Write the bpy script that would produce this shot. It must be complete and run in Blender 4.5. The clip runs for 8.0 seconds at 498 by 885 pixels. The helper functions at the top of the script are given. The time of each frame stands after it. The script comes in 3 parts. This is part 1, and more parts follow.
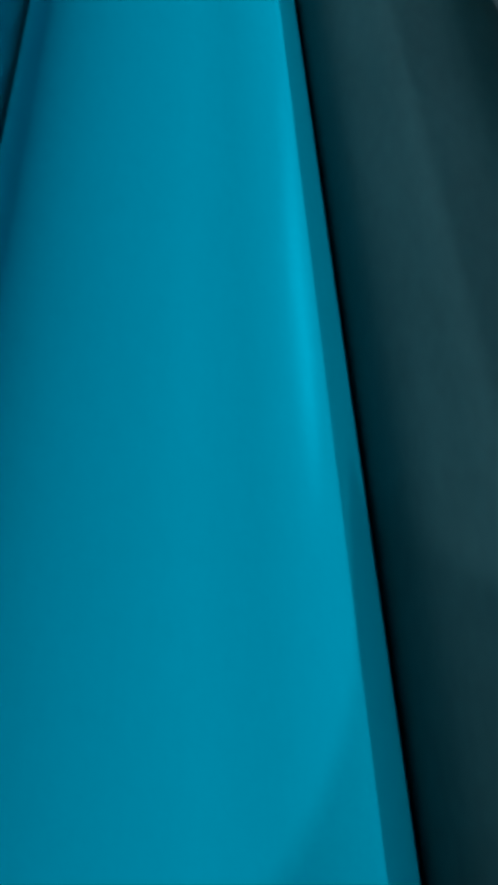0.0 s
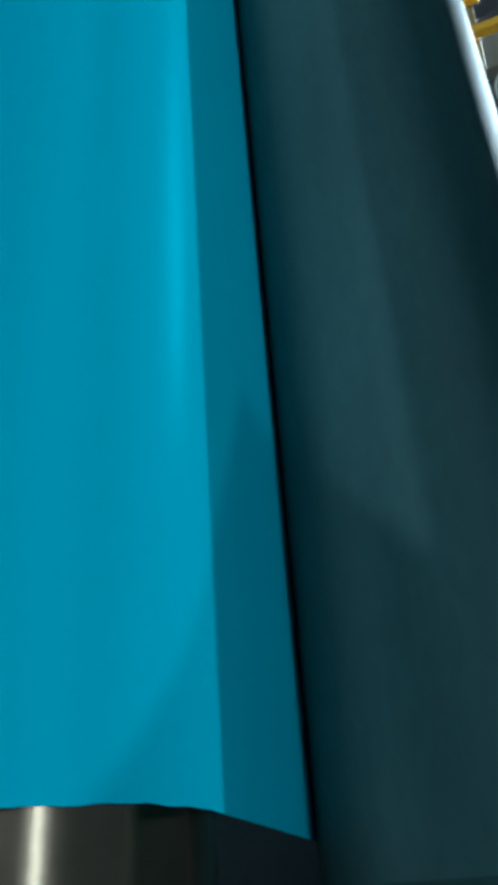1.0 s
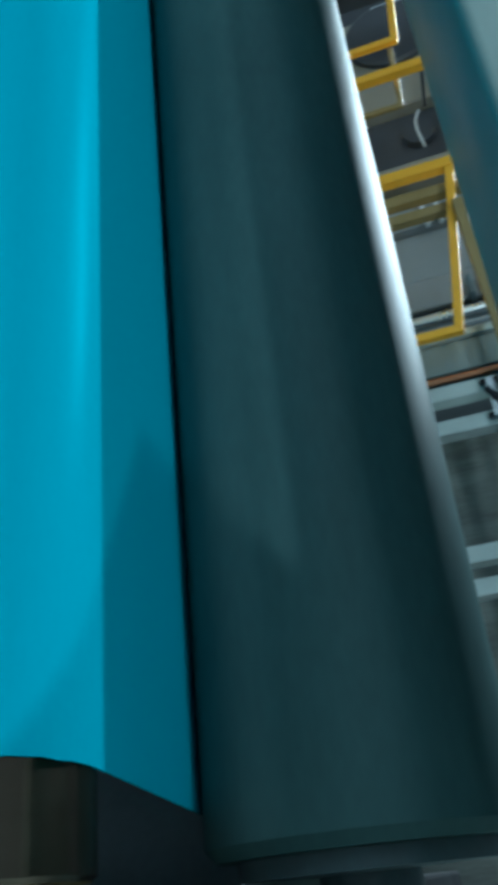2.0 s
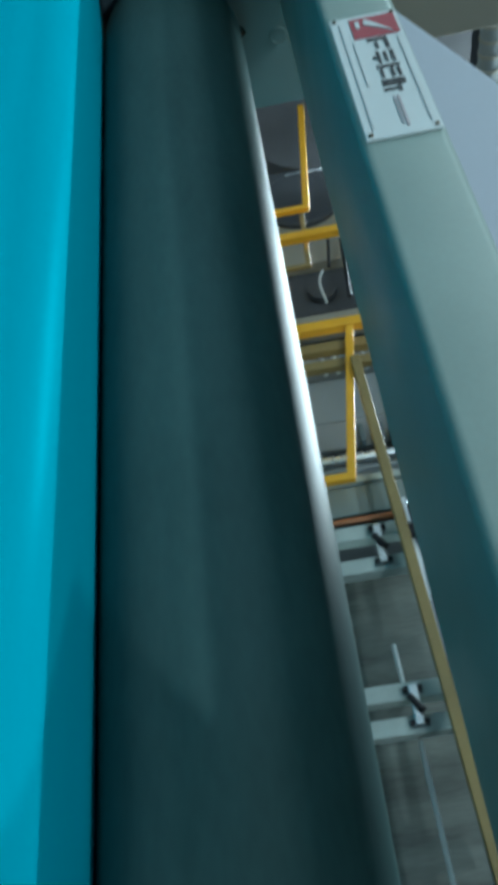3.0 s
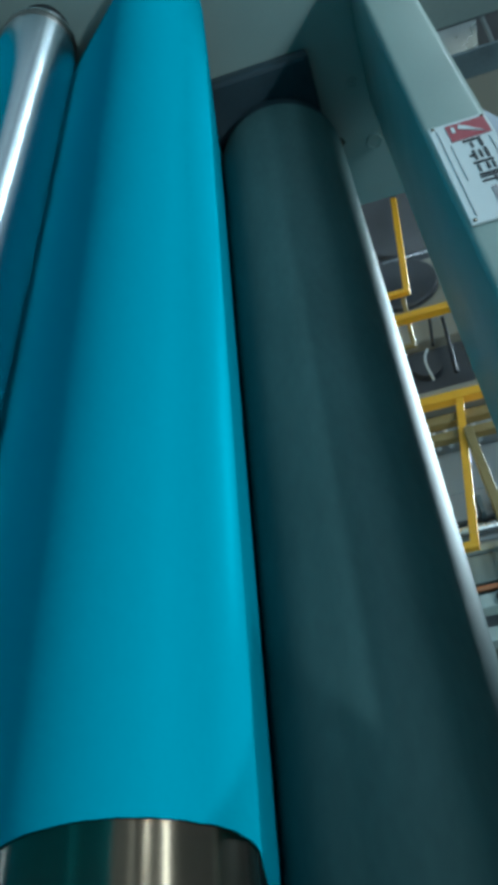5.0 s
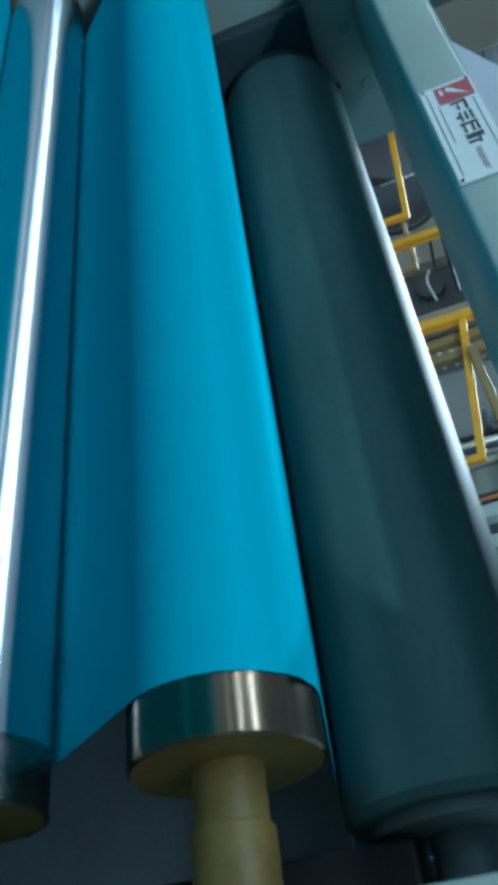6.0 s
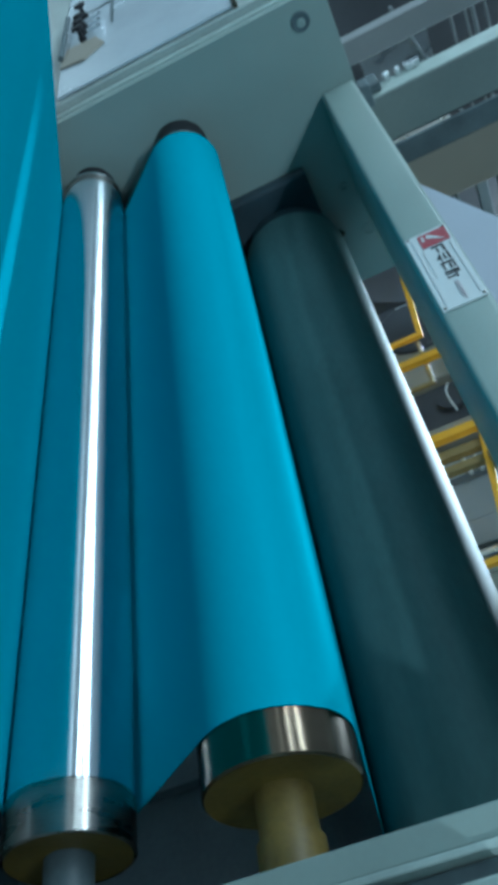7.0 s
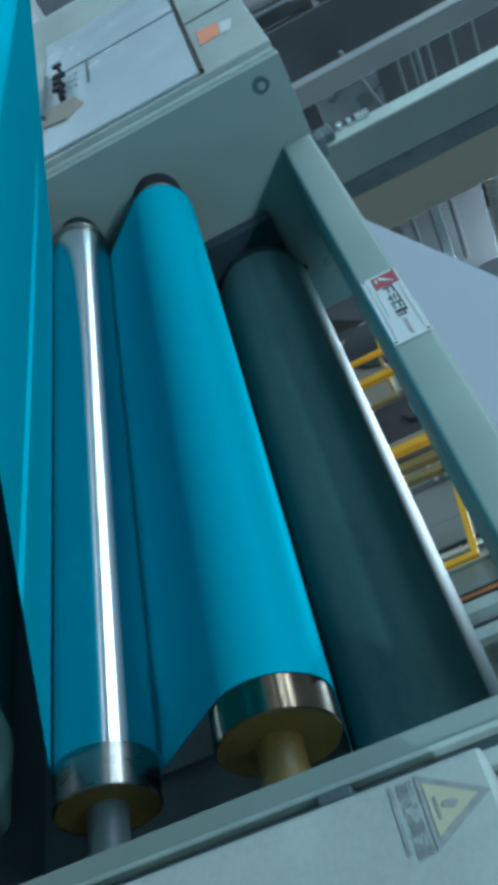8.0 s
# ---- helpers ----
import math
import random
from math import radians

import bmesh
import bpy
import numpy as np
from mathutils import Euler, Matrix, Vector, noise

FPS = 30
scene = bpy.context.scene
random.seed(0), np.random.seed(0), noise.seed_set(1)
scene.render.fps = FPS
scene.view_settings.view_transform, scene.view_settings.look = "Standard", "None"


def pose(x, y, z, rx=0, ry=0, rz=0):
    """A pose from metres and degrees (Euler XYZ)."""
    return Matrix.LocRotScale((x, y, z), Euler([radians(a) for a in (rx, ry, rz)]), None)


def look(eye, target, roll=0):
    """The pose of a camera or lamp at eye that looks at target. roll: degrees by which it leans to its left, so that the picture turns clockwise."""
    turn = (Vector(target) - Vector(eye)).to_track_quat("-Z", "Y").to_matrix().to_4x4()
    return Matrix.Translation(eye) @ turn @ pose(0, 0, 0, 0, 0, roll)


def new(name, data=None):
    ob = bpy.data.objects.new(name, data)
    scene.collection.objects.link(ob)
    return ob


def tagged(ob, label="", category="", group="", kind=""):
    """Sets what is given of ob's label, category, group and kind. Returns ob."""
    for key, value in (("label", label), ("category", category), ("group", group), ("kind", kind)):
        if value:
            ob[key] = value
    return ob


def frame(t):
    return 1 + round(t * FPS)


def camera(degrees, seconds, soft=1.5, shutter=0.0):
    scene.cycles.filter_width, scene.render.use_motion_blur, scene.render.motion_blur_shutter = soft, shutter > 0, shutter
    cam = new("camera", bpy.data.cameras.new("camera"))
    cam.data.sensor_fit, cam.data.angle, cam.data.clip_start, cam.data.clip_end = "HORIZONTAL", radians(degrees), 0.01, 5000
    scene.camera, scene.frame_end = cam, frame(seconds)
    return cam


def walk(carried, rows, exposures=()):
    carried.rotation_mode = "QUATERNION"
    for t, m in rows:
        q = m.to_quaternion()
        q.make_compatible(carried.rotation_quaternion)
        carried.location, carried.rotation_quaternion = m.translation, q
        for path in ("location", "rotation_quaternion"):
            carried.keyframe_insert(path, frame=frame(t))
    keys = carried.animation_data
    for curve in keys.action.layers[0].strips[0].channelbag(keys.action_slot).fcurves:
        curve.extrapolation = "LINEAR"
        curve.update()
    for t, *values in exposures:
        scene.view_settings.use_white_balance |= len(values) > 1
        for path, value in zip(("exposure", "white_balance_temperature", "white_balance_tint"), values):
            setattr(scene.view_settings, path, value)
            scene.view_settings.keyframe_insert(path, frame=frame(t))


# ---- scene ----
Z0 = 1.35                       # height of the film roller's axis over the floor

cam = camera(33.93, 8.0, soft=5.5, shutter=0.4)
walk(cam, [
    (0, pose(-0.0302, -0.3373, 1.5529, 39.659, -65.113, 84.069)),
    (0.2, pose(-0.0368, -0.3387, 1.5549, 37.068, -65.477, 84.082)),
    (0.5, pose(-0.0355, -0.3338, 1.5675, 36.399, -65.446, 84.849)),
    (1, pose(-0.0284, -0.3392, 1.6116, 37.677, -67.299, 80.130)),
    (1.5, pose(-0.0125, -0.3805, 1.6578, 38.097, -67.543, 78.833)),
    (2, pose(0.0141, -0.4400, 1.6869, 45.108, -71.232, 72.924)),
    (2.2, pose(0.0140, -0.4616, 1.6837, 51.283, -73.975, 67.274)),
    (3.3, pose(0.0194, -0.5411, 1.6473, 74.861, -81.075, 54.402)),
    (3.5, pose(0.0256, -0.5588, 1.6422, 76.303, -81.543, 54.979)),
    (4, pose(0.0334, -0.5787, 1.6383, 76.026, -82.160, 56.964)),
    (4.5, pose(0.0878, -0.5910, 1.6306, 61.344, -77.452, 72.283)),
    (4.7, pose(0.1093, -0.5897, 1.6219, 57.003, -74.258, 77.090)),
    (5.8, pose(0.2291, -0.7605, 1.6158, 56.385, -70.028, 73.870)),
    (6, pose(0.2530, -0.7819, 1.6241, 55.218, -69.384, 72.509)),
    (6.5, pose(0.3306, -0.8592, 1.6559, 56.125, -66.327, 72.777)),
    (7, pose(0.4376, -0.9229, 1.6606, 63.377, -64.746, 73.141)),
    (7.5, pose(0.5240, -1.0041, 1.6743, 65.549, -64.325, 72.071)),
    (8, pose(0.6121, -1.1091, 1.6874, 70.051, -63.393, 66.793)),
], exposures=[(0, -0.34, 6000, 10), (2, -0.10, 6050, 10), (3.3, -0.04, 6450, 10), (4.5, -0.06, 6450, 10), (5.8, 0.03, 5750, 10), (8, 0.0, 5900, 10)])

# ---- light: a factory hall with high lamps over the aisle and behind the machine ----
world = bpy.data.worlds.new("world")
scene.world = world
world.use_nodes = True
bg = world.node_tree.nodes["Background"]
bg.inputs["Color"].default_value = (0.55, 0.75, 0.85, 1)
bg.inputs["Strength"].default_value = 0.10


def area(name, place, target, size, size_y, watts, colour):
    data = bpy.data.lights.new(name, "AREA")
    data.shape, data.size, data.size_y, data.energy, data.color = "RECTANGLE", size, size_y, watts, colour
    ob = new(name, data)
    ob.matrix_world = look(place, target)
    return ob


COOL = (0.72, 0.93, 1.0)
area("aisle_lamp_light", (2.70, -2.1, 4.08), (-0.6, 0, Z0), 0.12, 0.12, 78, COOL)
area("aisle_tube_light", (-5.6, -2.3, 4.3), (-5.2, -1.2, 0), 9.0, 0.05, 130, COOL)
area("second_row_light", (-4.6, -6.0, 4.5), (-3.6, 0.0, Z0), 9.0, 0.30, 14, COOL)
area("rear_tube_light", (-5.5, 4.0, 4.08), (-5.5, 0.3, Z0 + 0.15), 4.2, 0.05, 900, COOL)
# Unseen fill under the ceiling, added to lift the dark tones.
area("ceiling_fill_light", (-1.5, -3.2, 5.9), (-1.5, -2.0, 0), 9.0, 0.3, 200, COOL)
area("far_lamp_light", (-7.6, 2.6, 5.6), (-10, 3.6, 1.5), 1.2, 0.4, 60, COOL)


# ---- materials ----
def material(name, base, rough=0.5, metal=0.0, vary=0.12, scale=6.0, bump=0.02, fine=90.0, rough_vary=0.1, stretch=(1, 1, 1), coat=0.0, aniso=0.0, spec=0.5, tint=(1, 1, 1)):
    m = bpy.data.materials.new(name)
    m.use_nodes = True
    nt = m.node_tree
    b = nt.nodes["Principled BSDF"]
    co = nt.nodes.new("ShaderNodeTexCoord")
    mp = nt.nodes.new("ShaderNodeMapping")
    mp.inputs["Scale"].default_value = stretch
    nt.links.new(co.outputs["Object"], mp.inputs["Vector"])
    n1 = nt.nodes.new("ShaderNodeTexNoise")
    n1.inputs["Scale"].default_value, n1.inputs["Detail"].default_value = scale, 5
    n2 = nt.nodes.new("ShaderNodeTexNoise")
    n2.inputs["Scale"].default_value, n2.inputs["Detail"].default_value = fine, 3
    for n in (n1, n2):
        nt.links.new(mp.outputs["Vector"], n.inputs["Vector"])
    mixn = nt.nodes.new("ShaderNodeMath")
    mixn.operation = "MULTIPLY_ADD"
    nt.links.new(n2.outputs["Fac"], mixn.inputs[0])
    mixn.inputs[1].default_value = 0.35
    nt.links.new(n1.outputs["Fac"], mixn.inputs[2])
    ramp = nt.nodes.new("ShaderNodeMapRange")
    ramp.inputs["From Min"].default_value, ramp.inputs["From Max"].default_value = 0.35, 1.0
    ramp.inputs["To Min"].default_value, ramp.inputs["To Max"].default_value = 1 - vary, 1 + vary
    nt.links.new(mixn.outputs[0], ramp.inputs["Value"])
    mul = nt.nodes.new("ShaderNodeVectorMath")
    mul.operation = "SCALE"
    mul.inputs[0].default_value = base
    nt.links.new(ramp.outputs[0], mul.inputs["Scale"])
    nt.links.new(mul.outputs[0], b.inputs["Base Color"])
    rr = nt.nodes.new("ShaderNodeMapRange")
    rr.inputs["From Min"].default_value, rr.inputs["From Max"].default_value = 0.3, 0.7
    rr.inputs["To Min"].default_value, rr.inputs["To Max"].default_value = max(0.02, rough - rough_vary), min(1, rough + rough_vary)
    nt.links.new(n1.outputs["Fac"], rr.inputs["Value"])
    nt.links.new(rr.outputs[0], b.inputs["Roughness"])
    b.inputs["Metallic"].default_value = metal
    b.inputs["Coat Weight"].default_value = coat
    b.inputs["Specular IOR Level"].default_value = spec
    b.inputs["Anisotropic"].default_value = aniso
    b.inputs["Specular Tint"].default_value = (*tint, 1)
    if bump:
        bp = nt.nodes.new("ShaderNodeBump")
        bp.inputs["Strength"].default_value, bp.inputs["Distance"].default_value = bump, 0.01
        nt.links.new(n2.outputs["Fac"], bp.inputs["Height"])
        nt.links.new(bp.outputs["Normal"], b.inputs["Normal"])
    return m


def glow(name, colour, power):
    m = bpy.data.materials.new(name)
    m.use_nodes = True
    b = m.node_tree.nodes["Principled BSDF"]
    b.inputs["Base Color"].default_value = (*colour, 1)
    b.inputs["Emission Color"].default_value = (*colour, 1)
    b.inputs["Emission Strength"].default_value = power
    return m


FILM = material("film_cyan", (0.0, 0.276, 0.370), 0.5, vary=0.05, scale=3, bump=0.006, fine=220, rough_vary=0.04, stretch=(0.3, 1, 1))
nt = FILM.node_tree
body = nt.nodes["Principled BSDF"]
matte, gloss, blend = nt.nodes.new("ShaderNodeBsdfDiffuse"), nt.nodes.new("ShaderNodeBsdfGlossy"), nt.nodes.new("ShaderNodeMixShader")
nt.links.new(body.inputs["Base Color"].links[0].from_socket, matte.inputs["Color"])
nt.links.new(body.inputs["Normal"].links[0].from_socket, gloss.inputs["Normal"])
gloss.inputs["Color"].default_value, gloss.inputs["Roughness"].default_value = (0.02, 0.72, 0.90, 1), 0.36
blend.inputs["Fac"].default_value = 0.010
nt.links.new(matte.outputs[0], blend.inputs[1])
nt.links.new(gloss.outputs[0], blend.inputs[2])
nt.links.new(blend.outputs[0], nt.nodes["Material Output"].inputs["Surface"])
nt.nodes.remove(body)
RUBBER = material("rubber_black", (0.072, 0.144, 0.141), 0.5, vary=0.25, scale=5, bump=0.0, rough_vary=0.04, stretch=(0.4, 1, 1), spec=0.08)


def ground_round(m):
    """Grinding marks run round the x axis, so that lights smear along it."""
    nt = m.node_tree
    way = nt.nodes.new("ShaderNodeTangent")
    way.direction_type, way.axis = "RADIAL", "X"
    b = nt.nodes["Principled BSDF"]
    nt.links.new(way.outputs[0], b.inputs["Tangent"])
    b.inputs["Anisotropic Rotation"].default_value = 0.25
    return m


CHROME = ground_round(material("chrome_brushed", (0.66, 0.74, 0.78), 0.24, 1.0, vary=0.05, scale=3, bump=0.0, rough_vary=0.01, aniso=0.98))
STEEL = ground_round(material("steel_turned", (0.155, 0.12, 0.085), 0.22, 1.0, vary=0.15, scale=6, bump=0.01, fine=120, rough_vary=0.02, stretch=(4, 1, 1), aniso=0.7))
BAND = ground_round(material("steel_band", (0.32, 0.31, 0.29), 0.3, 1.0, vary=0.25, scale=14, bump=0.01, fine=120, stretch=(4, 1, 1), aniso=0.85))
BRIGHT = material("bright_steel", (0.62, 0.66, 0.68), 0.3, 1.0, vary=0.15, scale=8, bump=0.0)
BRASSY = material("primer_ochre", (0.17, 0.112, 0.026), 0.5, vary=0.5, scale=14, bump=0.06, fine=110)
SAGE = material("paint_sage", (0.245, 0.315, 0.288), 0.40, vary=0.09, scale=4, bump=0.015, fine=160)
# Worn paint on the frame edges; also the lit front of the box column.
SAGE_EDGE = material("paint_sage_worn_lit", (0.36, 0.44, 0.41), 0.45, vary=0.18, scale=22, bump=0.03, fine=160)
SAGE_PALE = material("paint_pale_grey", (0.34, 0.40, 0.38), 0.45, vary=0.26, scale=5, bump=0.02, fine=120)
BLUE_WHITE = material("paint_blue_white", (0.34, 0.385, 0.445), 0.5, vary=0.06, scale=2.5, bump=0.01)
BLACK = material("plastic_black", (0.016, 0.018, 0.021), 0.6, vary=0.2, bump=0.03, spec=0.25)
PANM = material("pan_steel", (0.28, 0.35, 0.38), 0.5, vary=0.3, scale=5, bump=0.03)
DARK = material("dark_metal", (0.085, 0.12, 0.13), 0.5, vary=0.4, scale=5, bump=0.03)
YELLOW = material("paint_yellow", (0.75, 0.36, 0.015), 0.45, vary=0.12, scale=9, bump=0.03)
# Duller yellow: the shade on the rear bars is put into this colour.
MUSTARD = material("mustard_shaded_yellow", (0.23, 0.165, 0.06), 0.5, vary=0.2, scale=9, bump=0.03)
WHITE = material("label_white", (0.56, 0.60, 0.60), 0.35, vary=0.05, bump=0.0)
RED = material("label_red", (0.36, 0.065, 0.08), 0.35, vary=0.06, bump=0.0)
INK = material("ink_black", (0.02, 0.02, 0.025), 0.45, vary=0.05, bump=0.0)
PINK = material("ink_pink", (0.42, 0.36, 0.38), 0.45, vary=0.05, bump=0.0)
SIGN_Y = material("sign_yellow", (0.42, 0.44, 0.31), 0.45, vary=0.12, bump=0.0)
FADED = material("ink_faded", (0.25, 0.28, 0.28), 0.5, vary=0.3, scale=40, bump=0.0)
FAINT = material("ink_faint", (0.45, 0.47, 0.48), 0.5, vary=0.1, bump=0.0)
ORANGE = material("sticker_orange", (0.75, 0.28, 0.16), 0.45, vary=0.1, bump=0.0)
FLOORM = material("floor_concrete", (0.40, 0.43, 0.43), 0.55, vary=0.25, scale=1.2, bump=0.05, fine=40)
WALLM = material("wall_grey", (0.48, 0.52, 0.54), 0.8, vary=0.15, scale=1.0, bump=0.04, fine=30)
CEILM = material("ceiling_grey", (0.30, 0.33, 0.36), 0.8, vary=0.2, scale=1.0, bump=0.04, fine=30)
BEIGE = material("paint_beige", (0.27, 0.255, 0.21), 0.6, vary=0.08, scale=2, bump=0.02)
GREY = material("paint_grey", (0.20, 0.23, 0.24), 0.5, vary=0.12, scale=3, bump=0.02)
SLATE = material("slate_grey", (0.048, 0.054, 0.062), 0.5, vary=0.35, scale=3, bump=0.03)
MISTY = material("streaked_grey", (0.12, 0.135, 0.12), 0.5, vary=0.75, scale=9, bump=0.02, stretch=(1, 1, 0.15))
GREEN_GREY = material("paint_green_grey", (0.155, 0.195, 0.185), 0.5, vary=0.14, scale=3, bump=0.02)
NAVY = material("bearing_navy", (0.030, 0.050, 0.060), 0.5, vary=0.3, scale=8, bump=0.03, spec=0.3)
GREY_PALE = material("paint_light_grey", (0.21, 0.23, 0.235), 0.5, vary=0.12, scale=3, bump=0.02)
LAMP = glow("lamp_glow", (0.9, 0.97, 1.0), 2)
COPPER = material("copper_pipe", (0.50, 0.22, 0.12), 0.35, 0.9, vary=0.2, bump=0.02)
GLASS = material("clear_plastic", (0.44, 0.51, 0.55), 0.2, vary=0.05, scale=5, bump=0.003, fine=40)


# ---- building blocks ----
def thing(name, base, label, category, group="", kind=""):
    ob = new(name)
    ob.empty_display_size = 0.05
    ob.location = base
    return tagged(ob, label, category, group, kind)


def origin(parent):
    v = Vector((0, 0, 0))
    while parent is not None:
        v += parent.location
        parent = parent.parent
    return v


def part(name, bm, mat, parent=None, label="", smooth=None):
    """One bmesh in world places becomes one mesh object under its thing."""
    if parent is not None:
        bmesh.ops.translate(bm, vec=-origin(parent), verts=bm.verts)
    me = bpy.data.meshes.new(name)
    bmesh.ops.recalc_face_normals(bm, faces=bm.faces)
    if smooth is not None:
        for f in bm.faces:
            f.smooth = True
        for e in bm.edges:
            if len(e.link_faces) == 2 and e.calc_face_angle(0) > radians(smooth):
                e.smooth = False
    bm.to_mesh(me)
    bm.free()
    me.materials.append(mat)
    ob = new(name, me)
    ob.parent = parent
    if label:
        ob["label"] = label
    return ob


def box(a, b, bevel=0.0, segs=2):
    bm = bmesh.new()
    bmesh.ops.create_cube(bm, size=1)
    lo = Vector([min(p, q) for p, q in zip(a, b)])
    hi = Vector([max(p, q) for p, q in zip(a, b)])
    for v in bm.verts:
        v.co = Vector([lo[i] + (v.co[i] + 0.5) * (hi[i] - lo[i]) for i in range(3)])
    if bevel:
        bmesh.ops.bevel(bm, geom=bm.edges[:], offset=bevel, segments=segs, profile=0.5, affect="EDGES")
    return bm


def lathe(profile, y, z, n=96):
    """A turned body about a line along x: profile rows (x, r)."""
    bm = bmesh.new()
    rings = []
    for x, r in profile:
        if r < 1e-5:
            rings.append([bm.verts.new((x, y, z))])
        else:
            rings.append([bm.verts.new((x, y + r * math.cos(2 * math.pi * i / n), z + r * math.sin(2 * math.pi * i / n))) for i in range(n)])
    for p, q in zip(rings, rings[1:]):
        for i in range(n):
            j = (i + 1) % n
            if len(p) == 1:
                bm.faces.new((p[0], q[i], q[j]))
            elif len(q) == 1:
                bm.faces.new((p[i], p[j], q[0]))
            else:
                bm.faces.new((p[i], p[j], q[j], q[i]))
    return bm


def tube(a, b, r, n=14):
    """A closed round bar from a to b."""
    a, b = Vector(a), Vector(b)
    bm = bmesh.new()
    bmesh.ops.create_cone(bm, cap_ends=True, segments=n, radius1=r, radius2=r, depth=(b - a).length)
    turn = (b - a).to_track_quat("Z", "Y").to_matrix().to_4x4()
    bmesh.ops.transform(bm, matrix=Matrix.Translation((a + b) / 2) @ turn, verts=bm.verts)
    return bm


def prism(pts, axis, lo, hi, bevel=0.0):
    """A flat outline, given in the two other axes in order, drawn out along an axis."""
    bm = bmesh.new()
    put = {"x": lambda p, h: (h, p[0], p[1]), "y": lambda p, h: (p[0], h, p[1]), "z": lambda p, h: (p[0], p[1], h)}[axis]
    A = [bm.verts.new(put(p, lo)) for p in pts]
    B = [bm.verts.new(put(p, hi)) for p in pts]
    bm.faces.new(A)
    bm.faces.new(B[::-1])
    for i in range(len(pts)):
        j = (i + 1) % len(pts)
        bm.faces.new((A[i], A[j], B[j], B[i]))
    if bevel:
        bmesh.ops.recalc_face_normals(bm, faces=bm.faces)
        bmesh.ops.bevel(bm, geom=bm.edges[:], offset=bevel, segments=2, profile=0.5, affect="EDGES")
    return bm


# ---- the hall ----
tagged(part("floor", box((-12, -8, -0.2), (9, 11, 0)), FLOORM), "grey concrete hall floor", "floor", kind="structure")
tagged(part("ceiling", box((-12, -8, 6.0), (9, 11, 6.2)), CEILM), "dark grey hall ceiling", "ceiling", kind="structure")
tagged(part("wall_north", box((-12, 10.8, 0), (9, 11, 6)), WALLM), "grey hall wall behind the machines", "wall", kind="structure")
tagged(part("wall_south", box((-12, -8, 0), (9, -7.8, 6)), WALLM), "grey hall wall", "wall", kind="structure")
tagged(part("wall_west", box((-12, -7.8, 0), (-11.8, 10.8, 6)), WALLM), "grey hall wall beyond the machines", "wall", kind="structure")
tagged(part("wall_east", box((8.8, -7.8, 0), (9, 10.8, 6)), WALLM), "grey hall wall", "wall", kind="structure")

# ---- the machine ----
XN, XF = 0.164, -1.961           # inner faces of the two side frames
YF = -0.222                     # front edge of the side frames
F = (0.0, Z0, 0.1)              # film roller: y, z, radius
C = (-0.01, Z0 - 0.292, 0.085)  # chrome roller
D = (0.447, Z0 + 0.174, 0.159)  # rubber roller


def side_frame(sign, inner, label):
    """A thick plate with a front edge bar and a boxed door beside it."""
    ob = thing("side_frame", (inner, 0.3, 0), label, "machine frame", "side frames of the machine")
    o = inner + sign * 0.028
    part("plate", box((inner, YF, 0.0), (o, 0.70 if inner < -1 else 1.45, Z0 + 0.536), 0.002), SAGE, ob)
    part("edge_lip", box((inner + sign * 0.029, YF - 0.006, 0.0), (inner + sign * 0.036, YF + 0.06, Z0 + 0.532), 0.0015), SAGE_EDGE, ob, "worn pale lip on the front edge")
    # Shade in the groove between lip and bar, put in as a dark strip.
    part("groove_strip", box((inner + sign * 0.037, YF + 0.012, 0.0), (inner + sign * 0.052, YF + 0.06, Z0 + 0.50), 0.001), DARK, ob, "dark strip for the shade in the groove")
    part("edge_bar", box((inner + sign * 0.053, YF - 0.002, 0.0), (inner + sign * 0.072, YF + 0.06, Z0 + 0.528), 0.002), SAGE_EDGE, ob, "worn paint on the front bar")
    return ob


near = side_frame(1, XN, "sage green machine side frame with a worn edge")
far = side_frame(-1, XF, "sage green machine side frame holding the roller ends")

# doors boxed onto the outsides of the side frames
door = part("door", box((XN + 0.088, -0.318, 0.1), (XN + 0.62, 0.5, Z0 + 0.293), 0.006), SAGE_PALE, near, "pale scuffed door panel")
part("latch", box((XN + 0.040, -0.236, Z0 + 0.10), (XN + 0.052, -0.212, Z0 + 0.14), 0.002), DARK, door)
part("top_cover", box((XN + 0.074, -0.215, Z0 + 0.30), (XN + 0.62, 0.5, Z0 + 0.42), 0.004), SAGE, near)

# Dark ring colour holds the recessed hole's shade; a disc its pale lobe.
part("hole_ring", lathe([(XF + 0.0015, 0.010), (XF + 0.0015, 0.019), (XF + 0.004, 0.021), (XF + 0.004, 0.026), (XF, 0.028)], -0.16, Z0 + 0.45, 32), DARK, far, "dark ring standing in for a recessed hole's shade", 40)
part("bolt", lathe([(XF + 0.0045, 0.0), (XF + 0.0045, 0.010), (XF + 0.001, 0.013)], -0.157, Z0 + 0.45, 24), SAGE, far, "", 40)
for y, z, r in ((0.52, 0.423, 0.016), (0.345, 0.396, 0.008)):
    part("hole_ring", lathe([(XF + 0.0005, r), (XF + 0.005, r + 0.001), (XF + 0.005, r + 0.006), (XF + 0.0005, r + 0.007)], y, Z0 + z, 24), SAGE, far, "", 40)
part("foot_plate", box((XF - 0.03, 0.07, Z0 + 0.5365), (XF + 0.03, 0.14, Z0 + 0.566), 0.004), DARK, far)

# ---- cross beam with its nameplate ----
beam = thing("cross_beam", ((XN + XF) / 2, 0.19, Z0 + 0.47), "sage green cross beam over the rollers", "machine beam")
